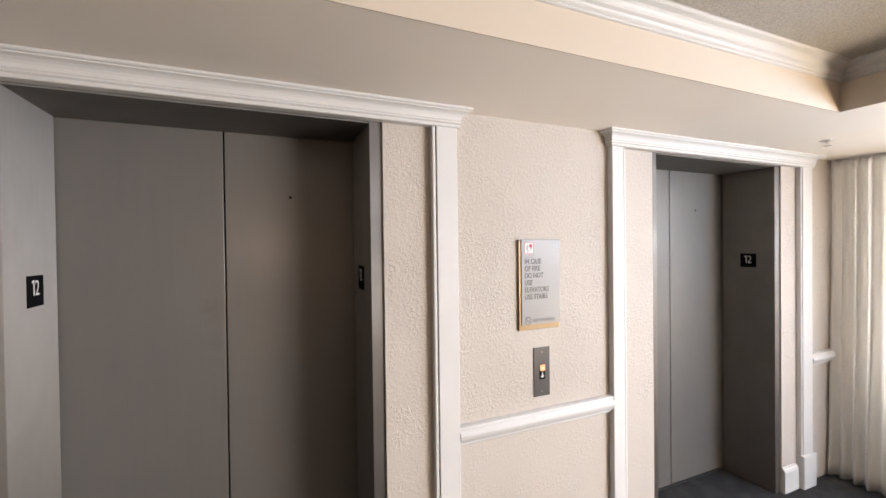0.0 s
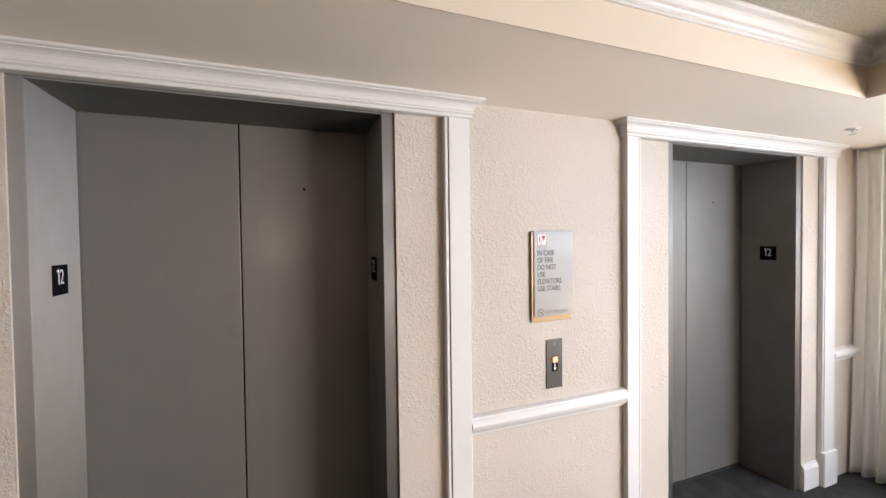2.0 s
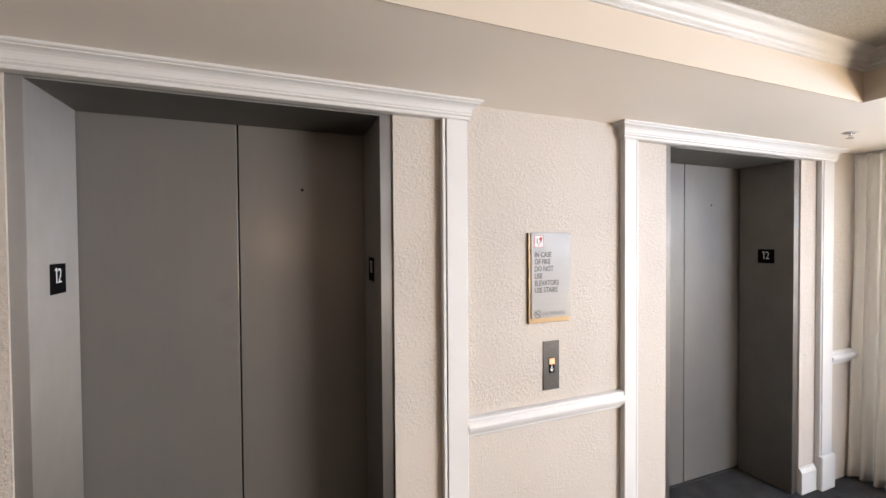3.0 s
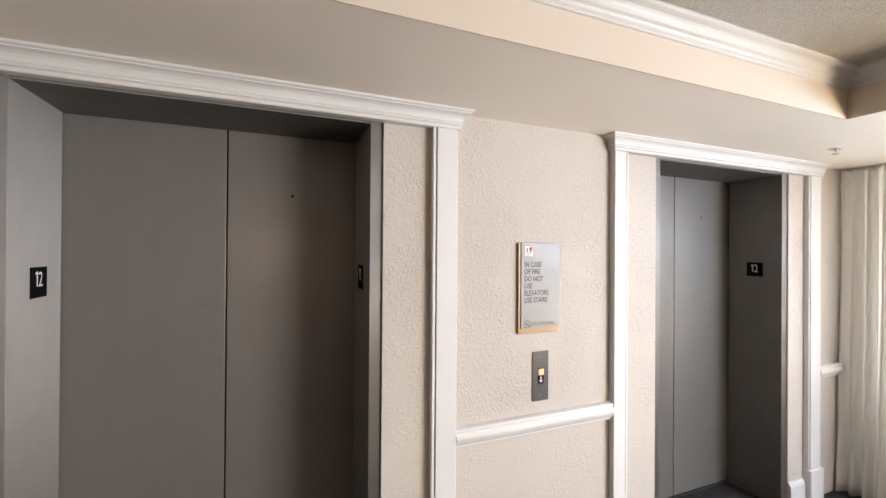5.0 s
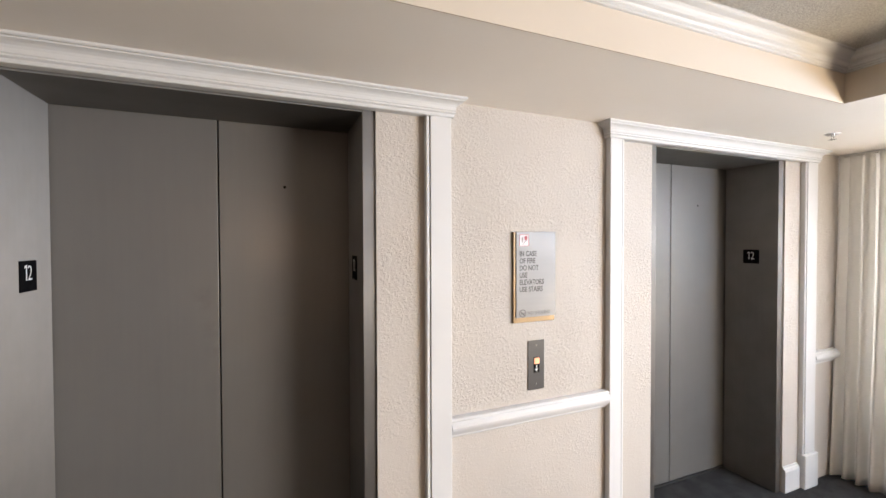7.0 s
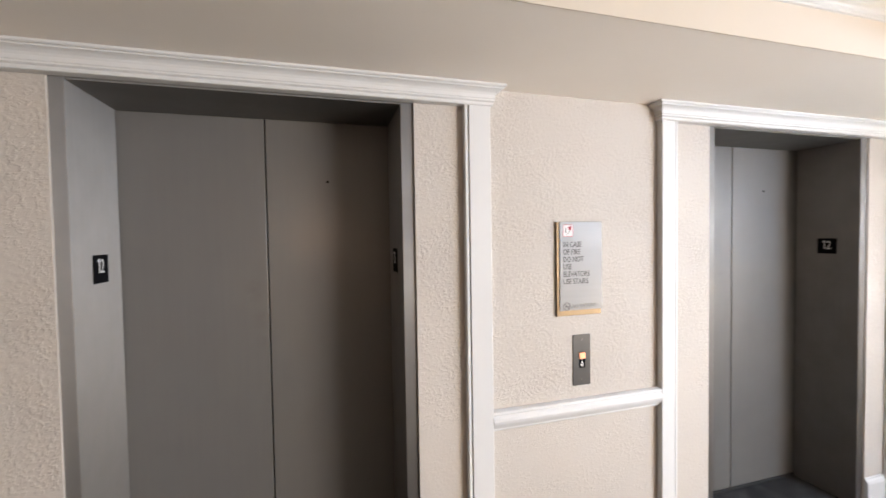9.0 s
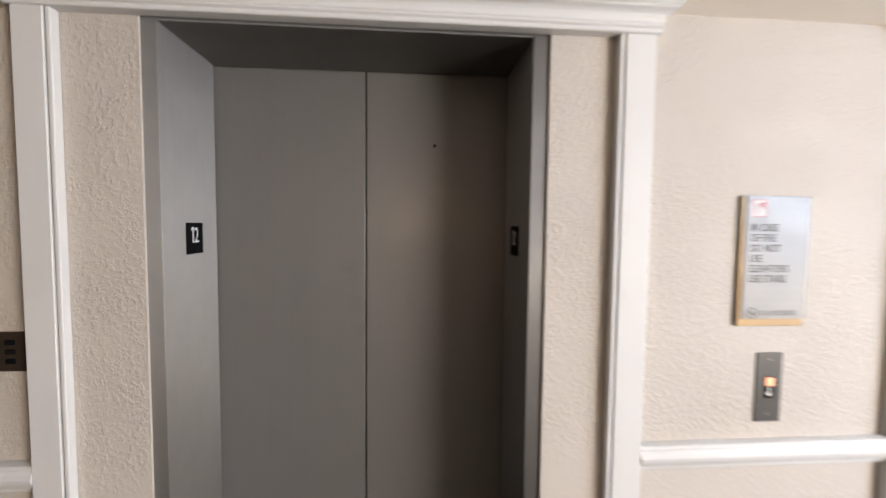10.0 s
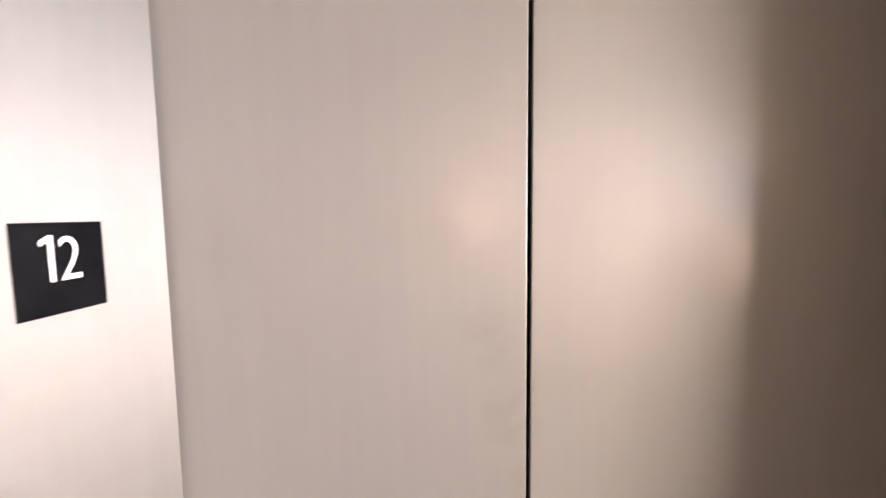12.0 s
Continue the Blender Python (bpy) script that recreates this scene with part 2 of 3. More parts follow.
def lettering(name, text, size, m, mat, parent, stretch=1.0, depth=0.0006, bold=0.0, label=""):
    """Words in the built-in font as a mesh, lying in the plane of the pose m."""
    data = bpy.data.curves.new(name, "FONT")
    data.body, data.size, data.extrude, data.offset = text, size, depth, bold
    data.resolution_u = 3
    tmp = new(name, data)
    me = bpy.data.meshes.new_from_object(tmp.evaluated_get(bpy.context.evaluated_depsgraph_get()))
    bpy.data.objects.remove(tmp)
    me.materials.clear()
    me.materials.append(mat)
    me.transform(m @ Matrix.Diagonal((stretch, 1, 1, 1)))
    ob = new(name, me)
    ob.parent = parent
    ob.matrix_parent_inverse = parent.matrix_world.inverted()
    if label:
        ob["label"] = label
    return ob


def structure(ob, label, category):
    return tagged(ob, label, category, kind="structure")


# ---- the shell ----
T = 0.12
structure(part("floor", boxes(((WEST - T, SOUTH - T, -0.1), (EAST + T, 1.3, 0.0))), CARPET), "charcoal grey cut pile carpet over the whole lobby floor", "floor")

OPEN_1, OPEN_2 = (-0.051, W + 0.051), (E2 - 0.051, E2 + W + 0.051)
TOP = HEAD + 0.055
bm = boxes(
    ((WEST - T, WALL_Y, 0), (OPEN_1[0], 0.33, 2.7)),
    ((OPEN_1[1], WALL_Y, 0), (OPEN_2[0], 0.33, 2.7)),
    ((OPEN_2[1], WALL_Y, 0), (EAST + T, 0.33, 2.7)),
    ((OPEN_1[0], WALL_Y, TOP), (OPEN_1[1], 0.33, 2.7)),
    ((OPEN_2[0], WALL_Y, TOP), (OPEN_2[1], 0.33, 2.7)))
structure(part("wall_north", bm, PLASTER), "cream knock-down textured plaster wall with two elevator openings", "wall")

WIN = (-5.20, -0.45, 0.62, 2.15)
bm = boxes(
    ((EAST, SOUTH - T, 0), (EAST + T, WIN[0], 2.7)),
    ((EAST, WIN[1], 0), (EAST + T, WALL_Y, 2.7)),
    ((EAST, WIN[0], 0), (EAST + T, WIN[1], WIN[2])),
    ((EAST, WIN[0], WIN[3]), (EAST + T, WIN[1], 2.7)))
structure(part("wall_east", bm, PLASTER), "cream plaster wall with a wide window behind curtains", "wall")
structure(part("wall_south", boxes(((WEST, SOUTH - T, 0), (EAST, SOUTH, 2.7))), DARKENED_WALL), "unseen wall facing the elevators, made dark tan to cut bounced light", "wall")
structure(part("wall_west", boxes(((WEST - T, SOUTH - T, 0), (WEST, WALL_Y, 2.7))), DARKENED_WALL), "unseen wall closing the lobby, made dark tan to cut bounced light", "wall")
structure(part("shaft_lining", boxes(((-0.6, 1.0, 0), (4.4, 1.05, 2.7)), ((-0.65, 0.33, 0), (-0.6, 1.05, 2.7)), ((4.4, 0.33, 0), (4.45, 1.05, 2.7)), ((-0.6, 0.33, 2.65), (4.4, 1.0, 2.7)), ((1.7, 0.33, 0), (1.75, 1.0, 2.65))), SHAFT), "dark elevator shaft lining behind the doors", "shaft")

# low ceiling round the raised tray
for a, b in (((WEST, TRAY_Y, SOFFIT), (EAST, WALL_Y, 2.7)), ((TRAY_X, SOUTH, SOFFIT), (EAST, TRAY_Y, 2.7)),
             ((WEST, SOUTH, SOFFIT), (-2.4, TRAY_Y, 2.7)), ((-2.4, SOUTH, SOFFIT), (TRAY_X, -2.9, 2.7))):
    structure(part("ceiling_soffit", boxes((a, b)), CEILING_PAINT), "smooth off-white painted dropped ceiling band", "ceiling")
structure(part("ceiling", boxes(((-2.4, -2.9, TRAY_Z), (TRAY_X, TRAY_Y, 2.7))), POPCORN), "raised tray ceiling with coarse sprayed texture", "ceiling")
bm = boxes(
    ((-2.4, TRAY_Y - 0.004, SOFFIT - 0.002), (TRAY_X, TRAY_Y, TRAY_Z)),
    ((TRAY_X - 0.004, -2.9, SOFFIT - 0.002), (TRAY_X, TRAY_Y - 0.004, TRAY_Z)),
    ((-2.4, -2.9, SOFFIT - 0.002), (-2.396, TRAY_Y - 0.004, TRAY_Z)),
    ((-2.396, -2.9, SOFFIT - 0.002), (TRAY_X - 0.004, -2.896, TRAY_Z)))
structure(part("ceiling_beam_face", bm, WARM_LIT_BEAM), "cream upright face of the dropped ceiling band, warm light mixed into its colour", "ceiling")

# stepped crown moulding inside the tray
CROWN_LOW = TRAY_Z - 0.068
CROWN_STEPS = [(0.000, 0.000), (0.008, 0.000), (0.011, 0.003), (0.009, 0.007), (0.013, 0.009), (0.017, 0.012), (0.016, 0.017), (0.019, 0.022), (0.024, 0.024),
               (0.030, 0.027), (0.031, 0.032), (0.031, 0.038), (0.034, 0.046), (0.041, 0.052), (0.050, 0.055), (0.057, 0.057), (0.061, 0.060), (0.061, 0.064), (0.066, 0.067)]
crown = [(out, CROWN_LOW + up) for out, up in CROWN_STEPS] + [(0, TRAY_Z - 0.001)]
bm = moulding(bmesh.new(), crown, [(-2.39, TRAY_Y - 0.004), (TRAY_X - 0.004, TRAY_Y - 0.004), (TRAY_X - 0.004, -2.89)])
structure(part("trim_crown", bm, TRIM), "white stepped crown moulding round the raised ceiling", "moulding")

# ---- elevator surrounds ----
CORNICE = [(-0.027, 2.1440), (0.006, 2.1440), (0.008, 2.1463), (0.008, 2.1530), (0.0068, 2.1553), (0.0068, 2.1575), (0.012, 2.1597), (0.014, 2.1627),
           (0.012, 2.1657), (0.0098, 2.1673), (0.0098, 2.1695), (0.013, 2.1717), (0.014, 2.1845), (0.018, 2.1927), (0.026, 2.1995), (0.036, 2.2040),
           (0.040, 2.2047), (0.041, 2.2092), (0.047, 2.2107), (0.050, 2.2145), (0.050, SOFFIT - 0.001), (-0.027, SOFFIT - 0.001)]


def pilaster(xin, xout, plinth_in=None):
    """An upright board with a narrow bead and a groove along its inner edge."""
    way = 1 if xout > xin else -1
    bm = bmesh.new()
    box(bm, (xin + way * 0.018, PIL_Y, 0.0), (xout, WALL_Y - 0.0005, 2.145), 0.0025)
    box(bm, (xin, PIL_Y + 0.003, 0.0), (xin + way * 0.0145, WALL_Y - 0.0005, 2.145), 0.004)
    box(bm, (xin + way * 0.012, PIL_Y + 0.012, 0.0), (xin + way * 0.020, WALL_Y - 0.0005, 2.145))
    structure(part("trim_pilaster", bm, TRIM), "white painted flat pilaster with a beaded inner edge", "pilaster")
    bm = box(bmesh.new(), (xin - way * 0.004, PIL_Y - 0.016, 0), (xout + way * 0.012, WALL_Y - 0.001, 0.225), 0.006)
    structure(part("trim_plinth", bm, TRIM), "white painted plinth block under a pilaster", "plinth")


def surround(xa, left_in, left_out, right_in, right_out):
    path = [(left_out - 0.002, WALL_Y), (left_out - 0.002, PIL_Y), (right_out + 0.002, PIL_Y), (right_out + 0.002, WALL_Y)]
    # built so that the profile faces away from the wall
    structure(part("trim_cornice", moulding(bmesh.new(), CORNICE, path), TRIM), "white stepped cornice over an elevator opening", "cornice")
    core = boxes(((min(left_out, right_out) + 0.03, PIL_Y + 0.02, 2.1445), (right_out - 0.03, WALL_Y - 0.001, SOFFIT - 0.001)))
    structure(part("trim_frieze", core, TRIM), "white board behind the cornice", "cornice")
    pilaster(left_in, left_out)
    pilaster(right_in, right_out)
    for a, b in ((left_in + 0.006, xa - 0.051), (xa + W + 0.051, right_in - 0.006)):
        skirt = [(0, 0), (0.020, 0), (0.020, 0.135), (0.014, 0.150), (0.008, 0.156), (0.006, 0.165), (0, 0.165)]
        structure(part("baseboard", moulding(bmesh.new(), skirt, [(a, WALL_Y), (b, WALL_Y)]), TRIM), "white moulded baseboard", "baseboard")


surround(0.0, -0.254, -0.352, 1.320, 1.431)
surround(E2, 2.383, 2.290, 3.945, 4.075)

# chair rail and baseboards on the plain wall
RAIL = [(0, 0.799), (0.012, 0.799), (0.016, 0.804), (0.016, 0.810), (0.023, 0.814), (0.030, 0.825), (0.036, 0.835), (0.039, 0.847),
        (0.036, 0.859), (0.031, 0.866), (0.029, 0.870), (0.031, 0.875), (0.028, 0.883), (0.012, 0.887), (0, 0.887)]
SKIRT = [(0, 0), (0.018, 0), (0.018, 0.13), (0.012, 0.145), (0.006, 0.16), (0, 0.16)]
for a, b in ((WEST, -0.352), (1.431, 2.290), (4.075, 4.375)):
    structure(part("trim_chair_rail", moulding(bmesh.new(), RAIL, [(a, WALL_Y), (b, WALL_Y)]), TRIM), "white moulded chair rail across the plaster wall", "chair rail")
    if b < 4:
        structure(part("baseboard", moulding(bmesh.new(), SKIRT, [(a, WALL_Y), (b, WALL_Y)]), TRIM), "white moulded baseboard", "baseboard")


# ---- elevators ----
def elevator(xa):
    e = base_empty("elevator_entrance", (xa + W / 2, 0, 0), "closed two-leaf elevator doors in a satin grey metal frame", "elevator door", "elevators of the lobby")
    for side in (0, 1):
        x, way = (xa - 0.008, -1) if side == 0 else (xa + W, 1)
        bm = boxes(((x, 0.003, 0), (x + way * 0.050, 0.335, HEAD + 0.055)), bevel=0.002)
        part("jamb", bm, FRAME_METAL, e)
    part("head", boxes(((xa - 0.0075, 0.003, HEAD), (xa + W - 0.0005, 0.335, HEAD + 0.055)), bevel=0.002), FRAME_METAL, e)
    for side in (0, 1):
        a, b = (xa - 0.05, xa + W / 2 - 0.003) if side == 0 else (xa + W / 2 + 0.003, xa + W + 0.05)
        leaf = part("door_leaf", boxes(((a, DOOR_Y, 0.012), (b, DOOR_Y + 0.035, HEAD + 0.04)), bevel=0.002), DOOR_METAL, e)
        if side:
            hole = disc(bmesh.new(), (xa + 0.794, DOOR_Y - 0.0006, 1.876), 0.0062, (0, 1, 0), 0.003, 20)
            part("key_hole", hole, SHAFT, leaf, "small black release key hole")
    part("sill", boxes(((xa - 0.05, 0.338, 0.0), (xa + W + 0.05, 0.42, 0.006)), bevel=0.001), DARK_STEEL, e)
    return e


elevator(0.0)
elevator(E2)


# ---- floor number plates on the frames ----
def number_plate(x, face, ynear, ydeep, zlow, zhigh):
    """face: +1 when the plate looks towards +x, -1 towards -x."""
    p = base_empty("floor_number_plate", (x, (ynear + ydeep) / 2, zlow), "black square floor plate with white numerals on the elevator frame", "sign", "floor number plates")
    part("plate", boxes(((x, ynear, zlow), (x + face * 0.003, ydeep, zhigh)), bevel=0.0009), BLACK, p)
    # numerals run from the plate's left edge as one faces it
    turn = pose(x + 0.0032, ynear, zhigh - 0.065, 90, 0, 90) if face > 0 else pose(x - 0.0032, ydeep, zhigh - 0.065, 90, 0, -90)
    outline = [(0.0355, 0.0), (0.0408, 0.0), (0.0408, 0.051), (0.0360, 0.051), (0.0265, 0.0455), (0.0265, 0.0400), (0.0355, 0.0440)]
    bm = bmesh.new()
    face_a = bm.faces.new([bm.verts.new((u, v, -0.0004)) for u, v in outline])
    up = bmesh.ops.extrude_face_region(bm, geom=[face_a])["geom"]
    bmesh.ops.translate(bm, vec=(0, 0, 0.0009), verts=[g for g in up if isinstance(g, bmesh.types.BMVert)])
    bm.transform(turn)
    part("digit", bm, WHITE_INK, p, "white raised digit one")
    lettering("digit", "2", 0.0725, turn @ pose(0.0445, 0, 0), WHITE_INK, p, 0.80, 0.0005, -0.0006, "white raised digit two")
    return p


number_plate(-0.0075, 1, 0.125, 0.227, 1.472, 1.574)
number_plate(W - 0.0005, -1, 0.126, 0.227, 1.471, 1.573)
number_plate(E2 + W - 0.0005, -1, 0.112, 0.212, 1.480, 1.573)

# ---- fire notice ----
s = base_empty("fire_notice", (1.86, WALL_Y, 1.262), "brushed metal fire notice on a brass backing on the plaster wall", "sign")
SX0, SX1, SZ0, SZ1 = 1.752, 1.968, 1.266, 1.676
part("backing", boxes(((SX0 - 0.008, WALL_Y - 0.012, SZ0 - 0.004), (SX1, WALL_Y, SZ1)), bevel=0.001), BRASS, s, "brass backing plate")
FY = WALL_Y - 0.0165
part("face_plate", boxes(((SX0 + 0.004, FY, SZ0 + 0.020), (SX1 + 0.003, WALL_Y - 0.012, SZ1 + 0.001)), bevel=0.0008), STEEL, s, "brushed silver face")
IY = FY - 0.0003
lines = ["IN CASE", "OF FIRE", "DO NOT", "USE", "ELEVATORS", "USE STAIRS"]
for n, words in enumerate(lines):
    lettering("notice_line", words, 0.0335, pose(SX0 + 0.020, IY, 1.566 - n * 0.0325, 90, 0, 0), GREY_INK, s, 0.76, 0.0004, 0.0006)
lettering("notice_line", "NO SMOKING", 0.0240, pose(SX0 + 0.064, IY, 1.297, 90, 0, 0), FAINT_INK, s, 0.82, 0.0004)
# pictogram: framed square, stair flight, plain figure bars and a red flame
px, pz = SX0 + 0.020, 1.612
part("pictogram_panel", boxes(((px, IY, pz), (px + 0.050, IY + 0.0003, pz + 0.052))), PALE_INK, s)
part("pictogram_border", boxes(((px, IY - 0.0004, pz), (px + 0.050, IY, pz + 0.002)), ((px, IY - 0.0004, pz + 0.050), (px + 0.050, IY, pz + 0.052)),
     ((px, IY - 0.0004, pz + 0.002), (px + 0.002, IY, pz + 0.050)), ((px + 0.048, IY - 0.0004, pz + 0.002), (px + 0.050, IY, pz + 0.050))), RED_INK, s, "thin red border")
bm = bmesh.new()
for n in range(4):
    box(bm, (px + 0.014 + n * 0.006, IY - 0.0004, pz + 0.006 + n * 0.006), (px + 0.021 + n * 0.006, IY, pz + 0.008 + n * 0.006))
    box(bm, (px + 0.019 + n * 0.006, IY - 0.0004, pz + 0.008 + n * 0.006), (px + 0.021 + n * 0.006, IY, pz + 0.012 + n * 0.006))
box(bm, (px + 0.012, IY - 0.0004, pz + 0.016), (px + 0.017, IY, pz + 0.040))
part("pictogram_stair", bm, GREY_INK, s, "dark stair symbol")
bm = bmesh.new()
for dx, dz, r in ((0.034, 0.034, 0.007), (0.030, 0.038, 0.005), (0.038, 0.040, 0.005), (0.034, 0.043, 0.003)):
    disc(bm, (px + dx, IY, pz + dz), r, (0, -1, 0), 0.0004, 12)
part("pictogram_flame", bm, RED_INK, s, "red flame symbol")
# crossed-out ring beside the last line
bm = bmesh.new()
cx, cz, seg = SX0 + 0.037, 1.305, 28
outer = [bm.verts.new((cx + 0.018 * math.cos(a), IY - 0.0003, cz + 0.018 * math.sin(a))) for a in [k * math.tau / seg for k in range(seg)]]
inner = [bm.verts.new((cx + 0.0148 * math.cos(a), IY - 0.0003, cz + 0.0148 * math.sin(a))) for a in [k * math.tau / seg for k in range(seg)]]
for k in range(seg):
    bm.faces.new((outer[k], outer[(k + 1) % seg], inner[(k + 1) % seg], inner[k]))
for a, b, wd in (((-0.011, 0.011), (0.011, -0.011), 0.0016), ((-0.010, -0.001), (0.010, -0.001), 0.0016)):
    d = Vector((b[0] - a[0], b[1] - a[1])).normalized()
    q = Vector((-d.y, d.x)) * wd
    bm.faces.new([bm.verts.new((cx + u, IY - 0.0003, cz + v)) for u, v in ((a[0] + q.x, a[1] + q.y), (b[0] + q.x, b[1] + q.y), (b[0] - q.x, b[1] - q.y), (a[0] - q.x, a[1] - q.y))])
part("crossed_ring", bm, GREY_INK, s, "dark crossed-out ring")


# ---- call panel with one lit button ----
c = base_empty("call_panel", (1.872, WALL_Y, 0.943), "dark brushed steel elevator call panel with one lit amber button", "call panel")
part("face_plate", boxes(((1.827, WALL_Y - 0.004, 0.943), (1.917, WALL_Y, 1.173)), bevel=0.0012), DARK_STEEL, c)
part("button_field", boxes(((1.858, WALL_Y - 0.0055, 1.022), (1.889, WALL_Y - 0.004, 1.094)), bevel=0.0006), BLACK, c, "black button surround")
part("button", boxes(((1.8595, WALL_Y - 0.009, 1.063), (1.8875, WALL_Y - 0.0055, 1.091)), bevel=0.0016), BUTTON_LIT, c, "lit amber push button")
bm = boxes(((1.8719, WALL_Y - 0.0063, 1.033), (1.8751, WALL_Y - 0.0055, 1.058)))
for way in (-1, 1):
    q = [(1.8735, 1.028), (1.8735, 1.0322), (1.8735 + way * 0.0085, 1.0412), (1.8735 + way * 0.0085, 1.037)]
    bm.faces.new([bm.verts.new((x, WALL_Y - 0.0062, z)) for x, z in q])
part("arrow", bm, ARROW_LIT, c, "white down arrow")
for z in (0.968, 1.148):
    part("screw", disc(bmesh.new(), (1.873, WALL_Y - 0.004, z), 0.0042, (0, -1, 0), 0.0012, 14, 0.003), CHROME, c)

# ---- bronze control plate on the wall beyond the first pilaster ----
k = base_empty("control_plate", (-0.42, WALL_Y, 1.15), "dark bronze key switch plate on the shaded plaster wall", "switch plate")
part("face_plate", boxes(((-0.453, WALL_Y - 0.004, 1.148), (-0.373, WALL_Y, 1.262)), bevel=0.0012), BRONZE, k)
for z in (1.178, 1.205, 1.232):
    part("switch", boxes(((-0.428, WALL_Y - 0.010, z - 0.007), (-0.404, WALL_Y - 0.004, z + 0.007)), bevel=0.0015), BLACK, k)

# ---- sprinkler under the low ceiling ----
SPX, SPY = 3.607, -0.322
p = base_empty("fire_sprinkler", (SPX, SPY, SOFFIT), "small chrome pendent fire sprinkler under the low ceiling", "sprinkler")
part("escutcheon", disc(bmesh.new(), (SPX, SPY, SOFFIT), 0.036, (0, 0, -1), 0.007, 28, 0.024), CHROME, p)
part("body", disc(bmesh.new(), (SPX, SPY, SOFFIT - 0.007), 0.008, (0, 0, -1), 0.010, 14), CHROME, p)
bm = bmesh.new()
for way in (-1, 1):
    box(bm, (SPX + way * 0.009, SPY - 0.002, SOFFIT - 0.028), (SPX + way * 0.012, SPY + 0.002, SOFFIT - 0.014))
box(bm, (SPX - 0.012, SPY - 0.003, SOFFIT - 0.017), (SPX + 0.012, SPY + 0.003, SOFFIT - 0.014))
box(bm, (SPX - 0.012, SPY - 0.003, SOFFIT - 0.030), (SPX + 0.012, SPY + 0.003, SOFFIT - 0.027))
part("yoke", bm, CHROME, p)
bm = bmesh.new()
disc(bm, (SPX, SPY, SOFFIT - 0.030), 0.015, (0, 0, -1), 0.002, 18)
for n in range(8):
    a = n * math.tau / 8
    d = Vector((math.cos(a), math.sin(a), 0))
    box(bm, Vector((SPX, SPY, SOFFIT - 0.032)) + d * 0.013 - Vector((0.003, 0.003, 0)), Vector((SPX, SPY, SOFFIT - 0.030)) + d * 0.019 + Vector((0.003, 0.003, 0)))
part("deflector", bm, CHROME, p)

# ---- window and curtain ----
def window(name, place, turn, width, low, high):
    """A four-light window; built along local x from 0 to width, outside towards local +y."""
    w = base_empty(name, (0, 0, 0), "wide white-framed window bringing in daylight", "window", kind="structure")
    cols = [width * n / 4 for n in range(5)]
    for n, x in enumerate(cols):
        off = 0.025 if 0 < n < 4 else 0.045
        part("window_frame", boxes(((max(x - off, 0), 0.03, low), (min(x + off, width), 0.09, high)), bevel=0.003), GRILLE, w)
    for z in (low, high - 0.05):
        part("window_frame", boxes(((0.046, 0.032, z), (width - 0.046, 0.088, z + 0.05)), bevel=0.003), GRILLE, w)
    for a, b in zip(cols, cols[1:]):
        pane = part("pane", boxes(((a + 0.02, 0.058, low + 0.04), (b - 0.02, 0.064, high - 0.04))), GLASS, w)
        pane.visible_shadow = False
    w.matrix_world = pose(*place, 0, 0, turn)
    return w


window("window_1", (EAST, WIN[1], 0), -90, WIN[1] - WIN[0], WIN[2], WIN[3])


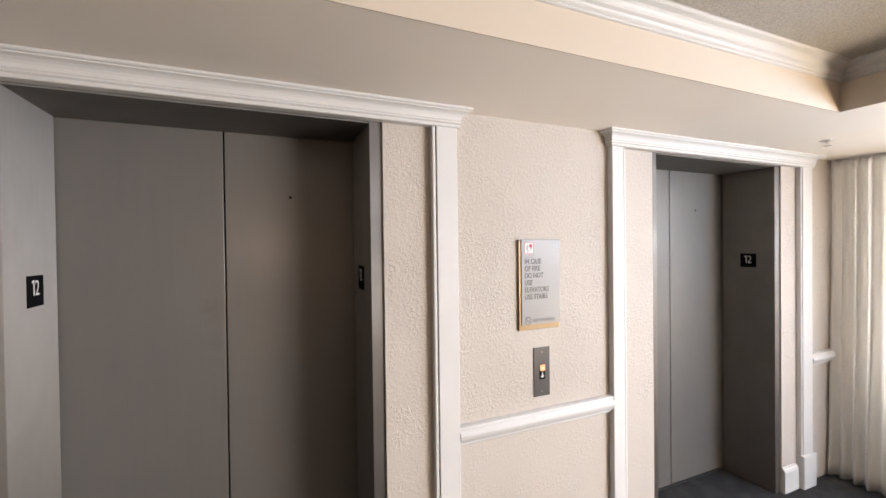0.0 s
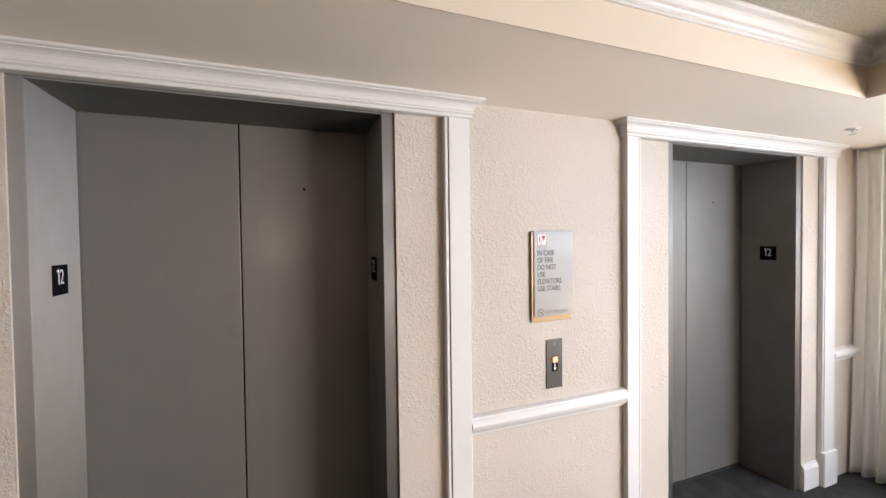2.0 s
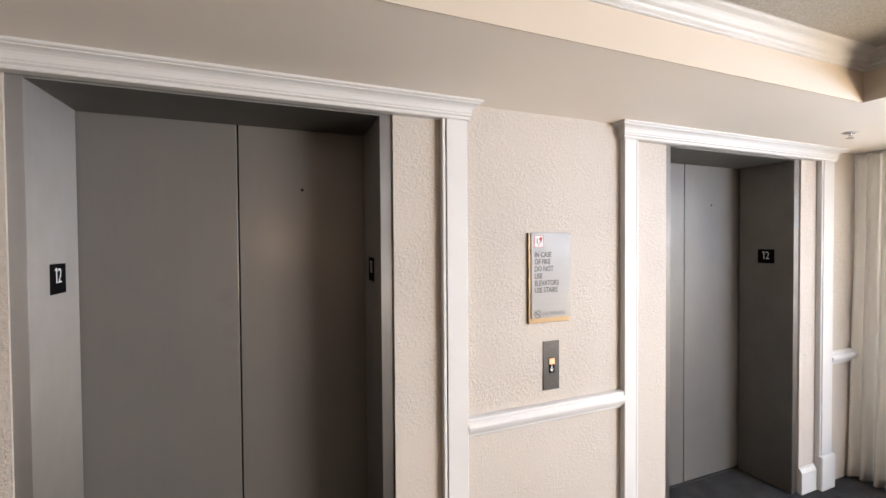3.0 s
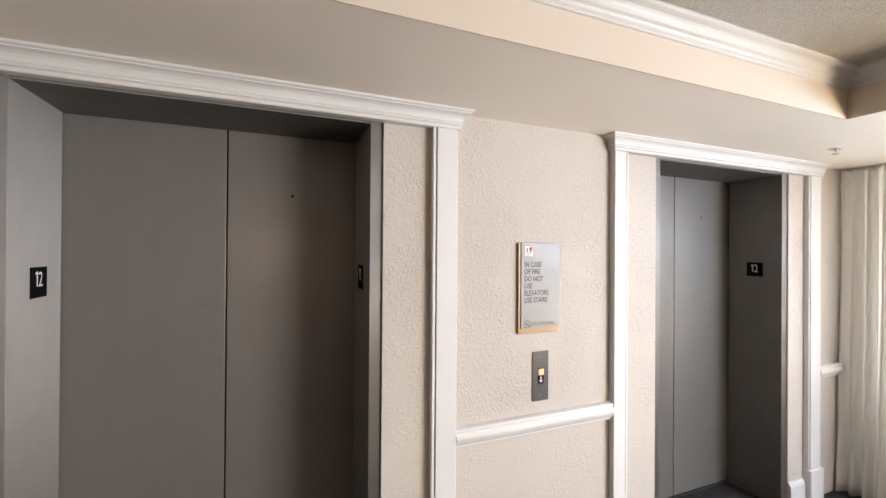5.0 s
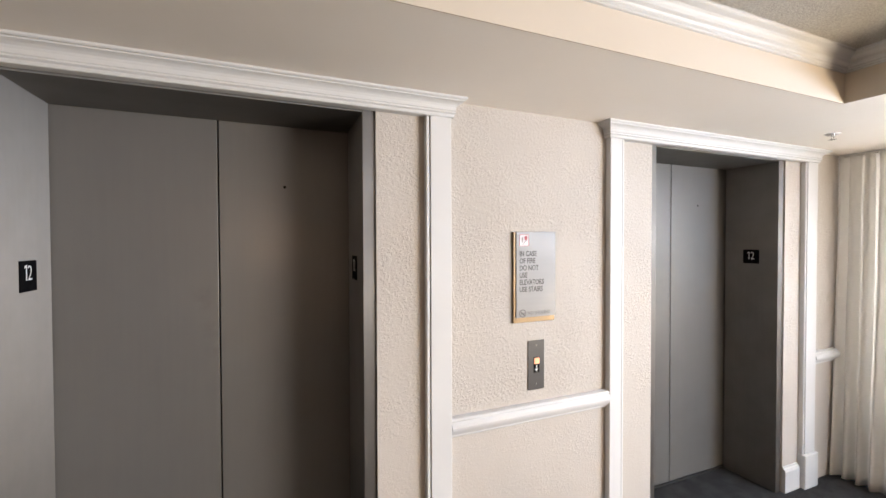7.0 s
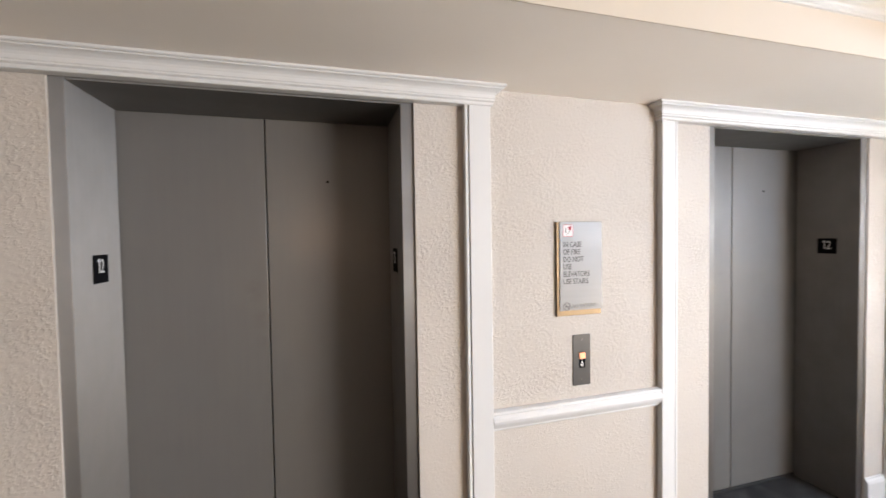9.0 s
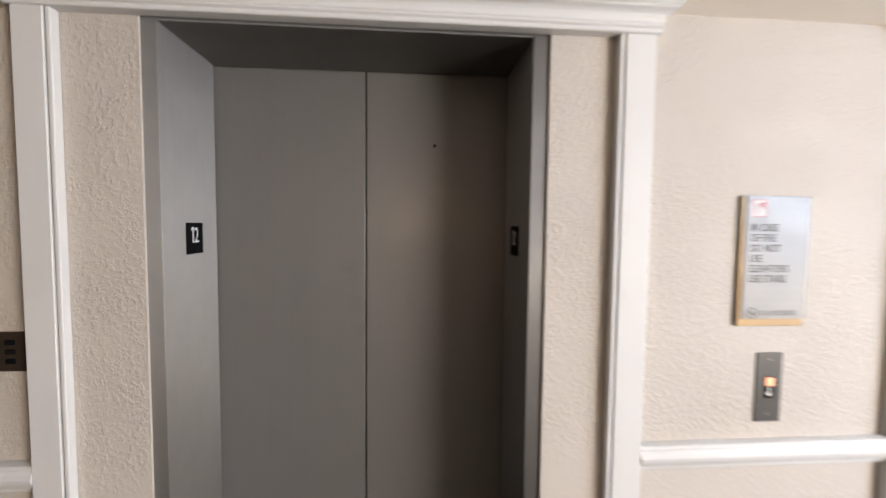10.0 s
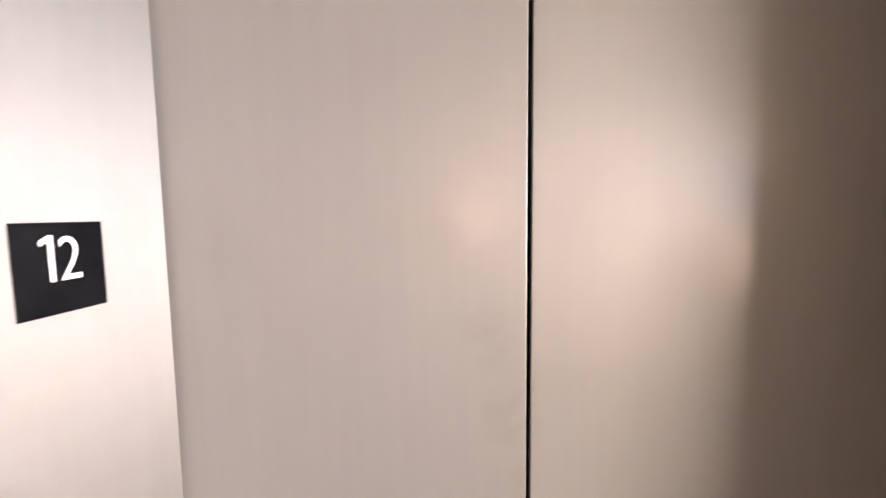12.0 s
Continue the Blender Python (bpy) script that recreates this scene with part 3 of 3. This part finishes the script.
def curtain(name, yfar, ynear, xmid, folds, seed):
    """Cloth in soft uneven pleats from the ceiling track to the floor."""
    rnd = random.Random(seed)
    widths = [rnd.uniform(0.55, 1.6) for _ in range(folds)]
    depth = [rnd.uniform(0.55, 1.45) for _ in range(folds)]
    lean = [rnd.uniform(-0.35, 0.35) for _ in range(folds)]
    total = sum(widths)
    bm, nv, per = bmesh.new(), 30, 14
    rows = []
    for j in range(nv + 1):
        v = j / nv
        z = SOFFIT - 0.010 - v * (SOFFIT - 0.010 - 0.012)
        row, start = [], 0.0
        for k in range(folds):
            for i in range(per if k < folds - 1 else per + 1):
                f = i / per
                bend = f + lean[k] * 0.30 * math.sin(f * math.pi) * (0.4 + 0.6 * v)
                u = (start + widths[k] * f) / total
                deep = depth[k] * (1 - f) + depth[(k + 1) % folds] * f
                wave = math.sin(bend * math.tau) + 0.22 * math.sin(bend * math.tau * 2 + lean[k] * 5)
                amp = (0.015 + 0.016 * v) * deep
                drift = 0.014 * noise.noise(Vector((u * 9.0, v * 2.0, seed)))
                y = yfar + (ynear - yfar) * u + 0.016 * v * noise.noise(Vector((u * 7.0, v * 1.3, seed + 9)))
                row.append(bm.verts.new((xmid - amp * wave + drift - 0.055 * v * v, min(y, yfar), z)))
            start += widths[k]
        rows.append(row)
    for a, b in zip(rows, rows[1:]):
        for n in range(len(a) - 1):
            bm.faces.new((a[n], a[n + 1], b[n + 1], b[n]))
    me = bpy.data.meshes.new(name)
    bm.to_mesh(me)
    bm.free()
    me.shade_smooth()
    me.materials.append(CLOTH)
    c = base_empty(name, (xmid, (yfar + ynear) / 2, 0), "floor-length off-white curtain hanging in soft uneven pleats", "curtain")
    cloth = new("cloth", me)
    cloth.parent = c
    cloth.matrix_parent_inverse = c.matrix_world.inverted()
    sol = cloth.modifiers.new("thickness", "SOLIDIFY")
    sol.thickness = 0.0015
    part("heading_tape", boxes(((xmid - 0.004, ynear, SOFFIT - 0.020), (xmid + 0.004, yfar, SOFFIT - 0.009)), bevel=0.001), CLOTH, c, "gathered heading tape")
    return c


curtain("window_curtain", -0.014, -1.25, 4.385, 17, 3)
part_track = base_empty("curtain_track", (4.385, -1.5, SOFFIT), "slim white curtain track under the low ceiling", "curtain track")
part("rail", boxes(((4.372, -5.7, SOFFIT - 0.008), (4.398, -0.02, SOFFIT - 0.0005)), bevel=0.001), GRILLE, part_track)

# ---- added warm lamp on the south wall, standing in for torchlight on the doors ----
def door_glow_lamp(x, z):
    q = base_empty("door_glow_lamp", (0, 0, 0), "added unseen lamp with a pale tapered shade, for the warm glow on the elevator doors", "wall lamp", "wall lamps")
    part("back_plate", disc(bmesh.new(), (0, 0, 0), 0.06, (0, 1, 0), 0.02, 28, 0.05), BRASS, q)
    part("arm", boxes(((-0.008, 0.02, -0.008), (0.008, 0.10, 0.008)), bevel=0.002), BRASS, q)
    part("shade", disc(bmesh.new(), (0, 0.16, -0.09), 0.095, (0, 0, 1), 0.19, 32, 0.07), GLOW_SHADE, q, "glowing pale shade of the added lamp", True)
    q.matrix_world = pose(x, SOUTH, z)
    return q


door_glow_lamp(0.55, 1.60)
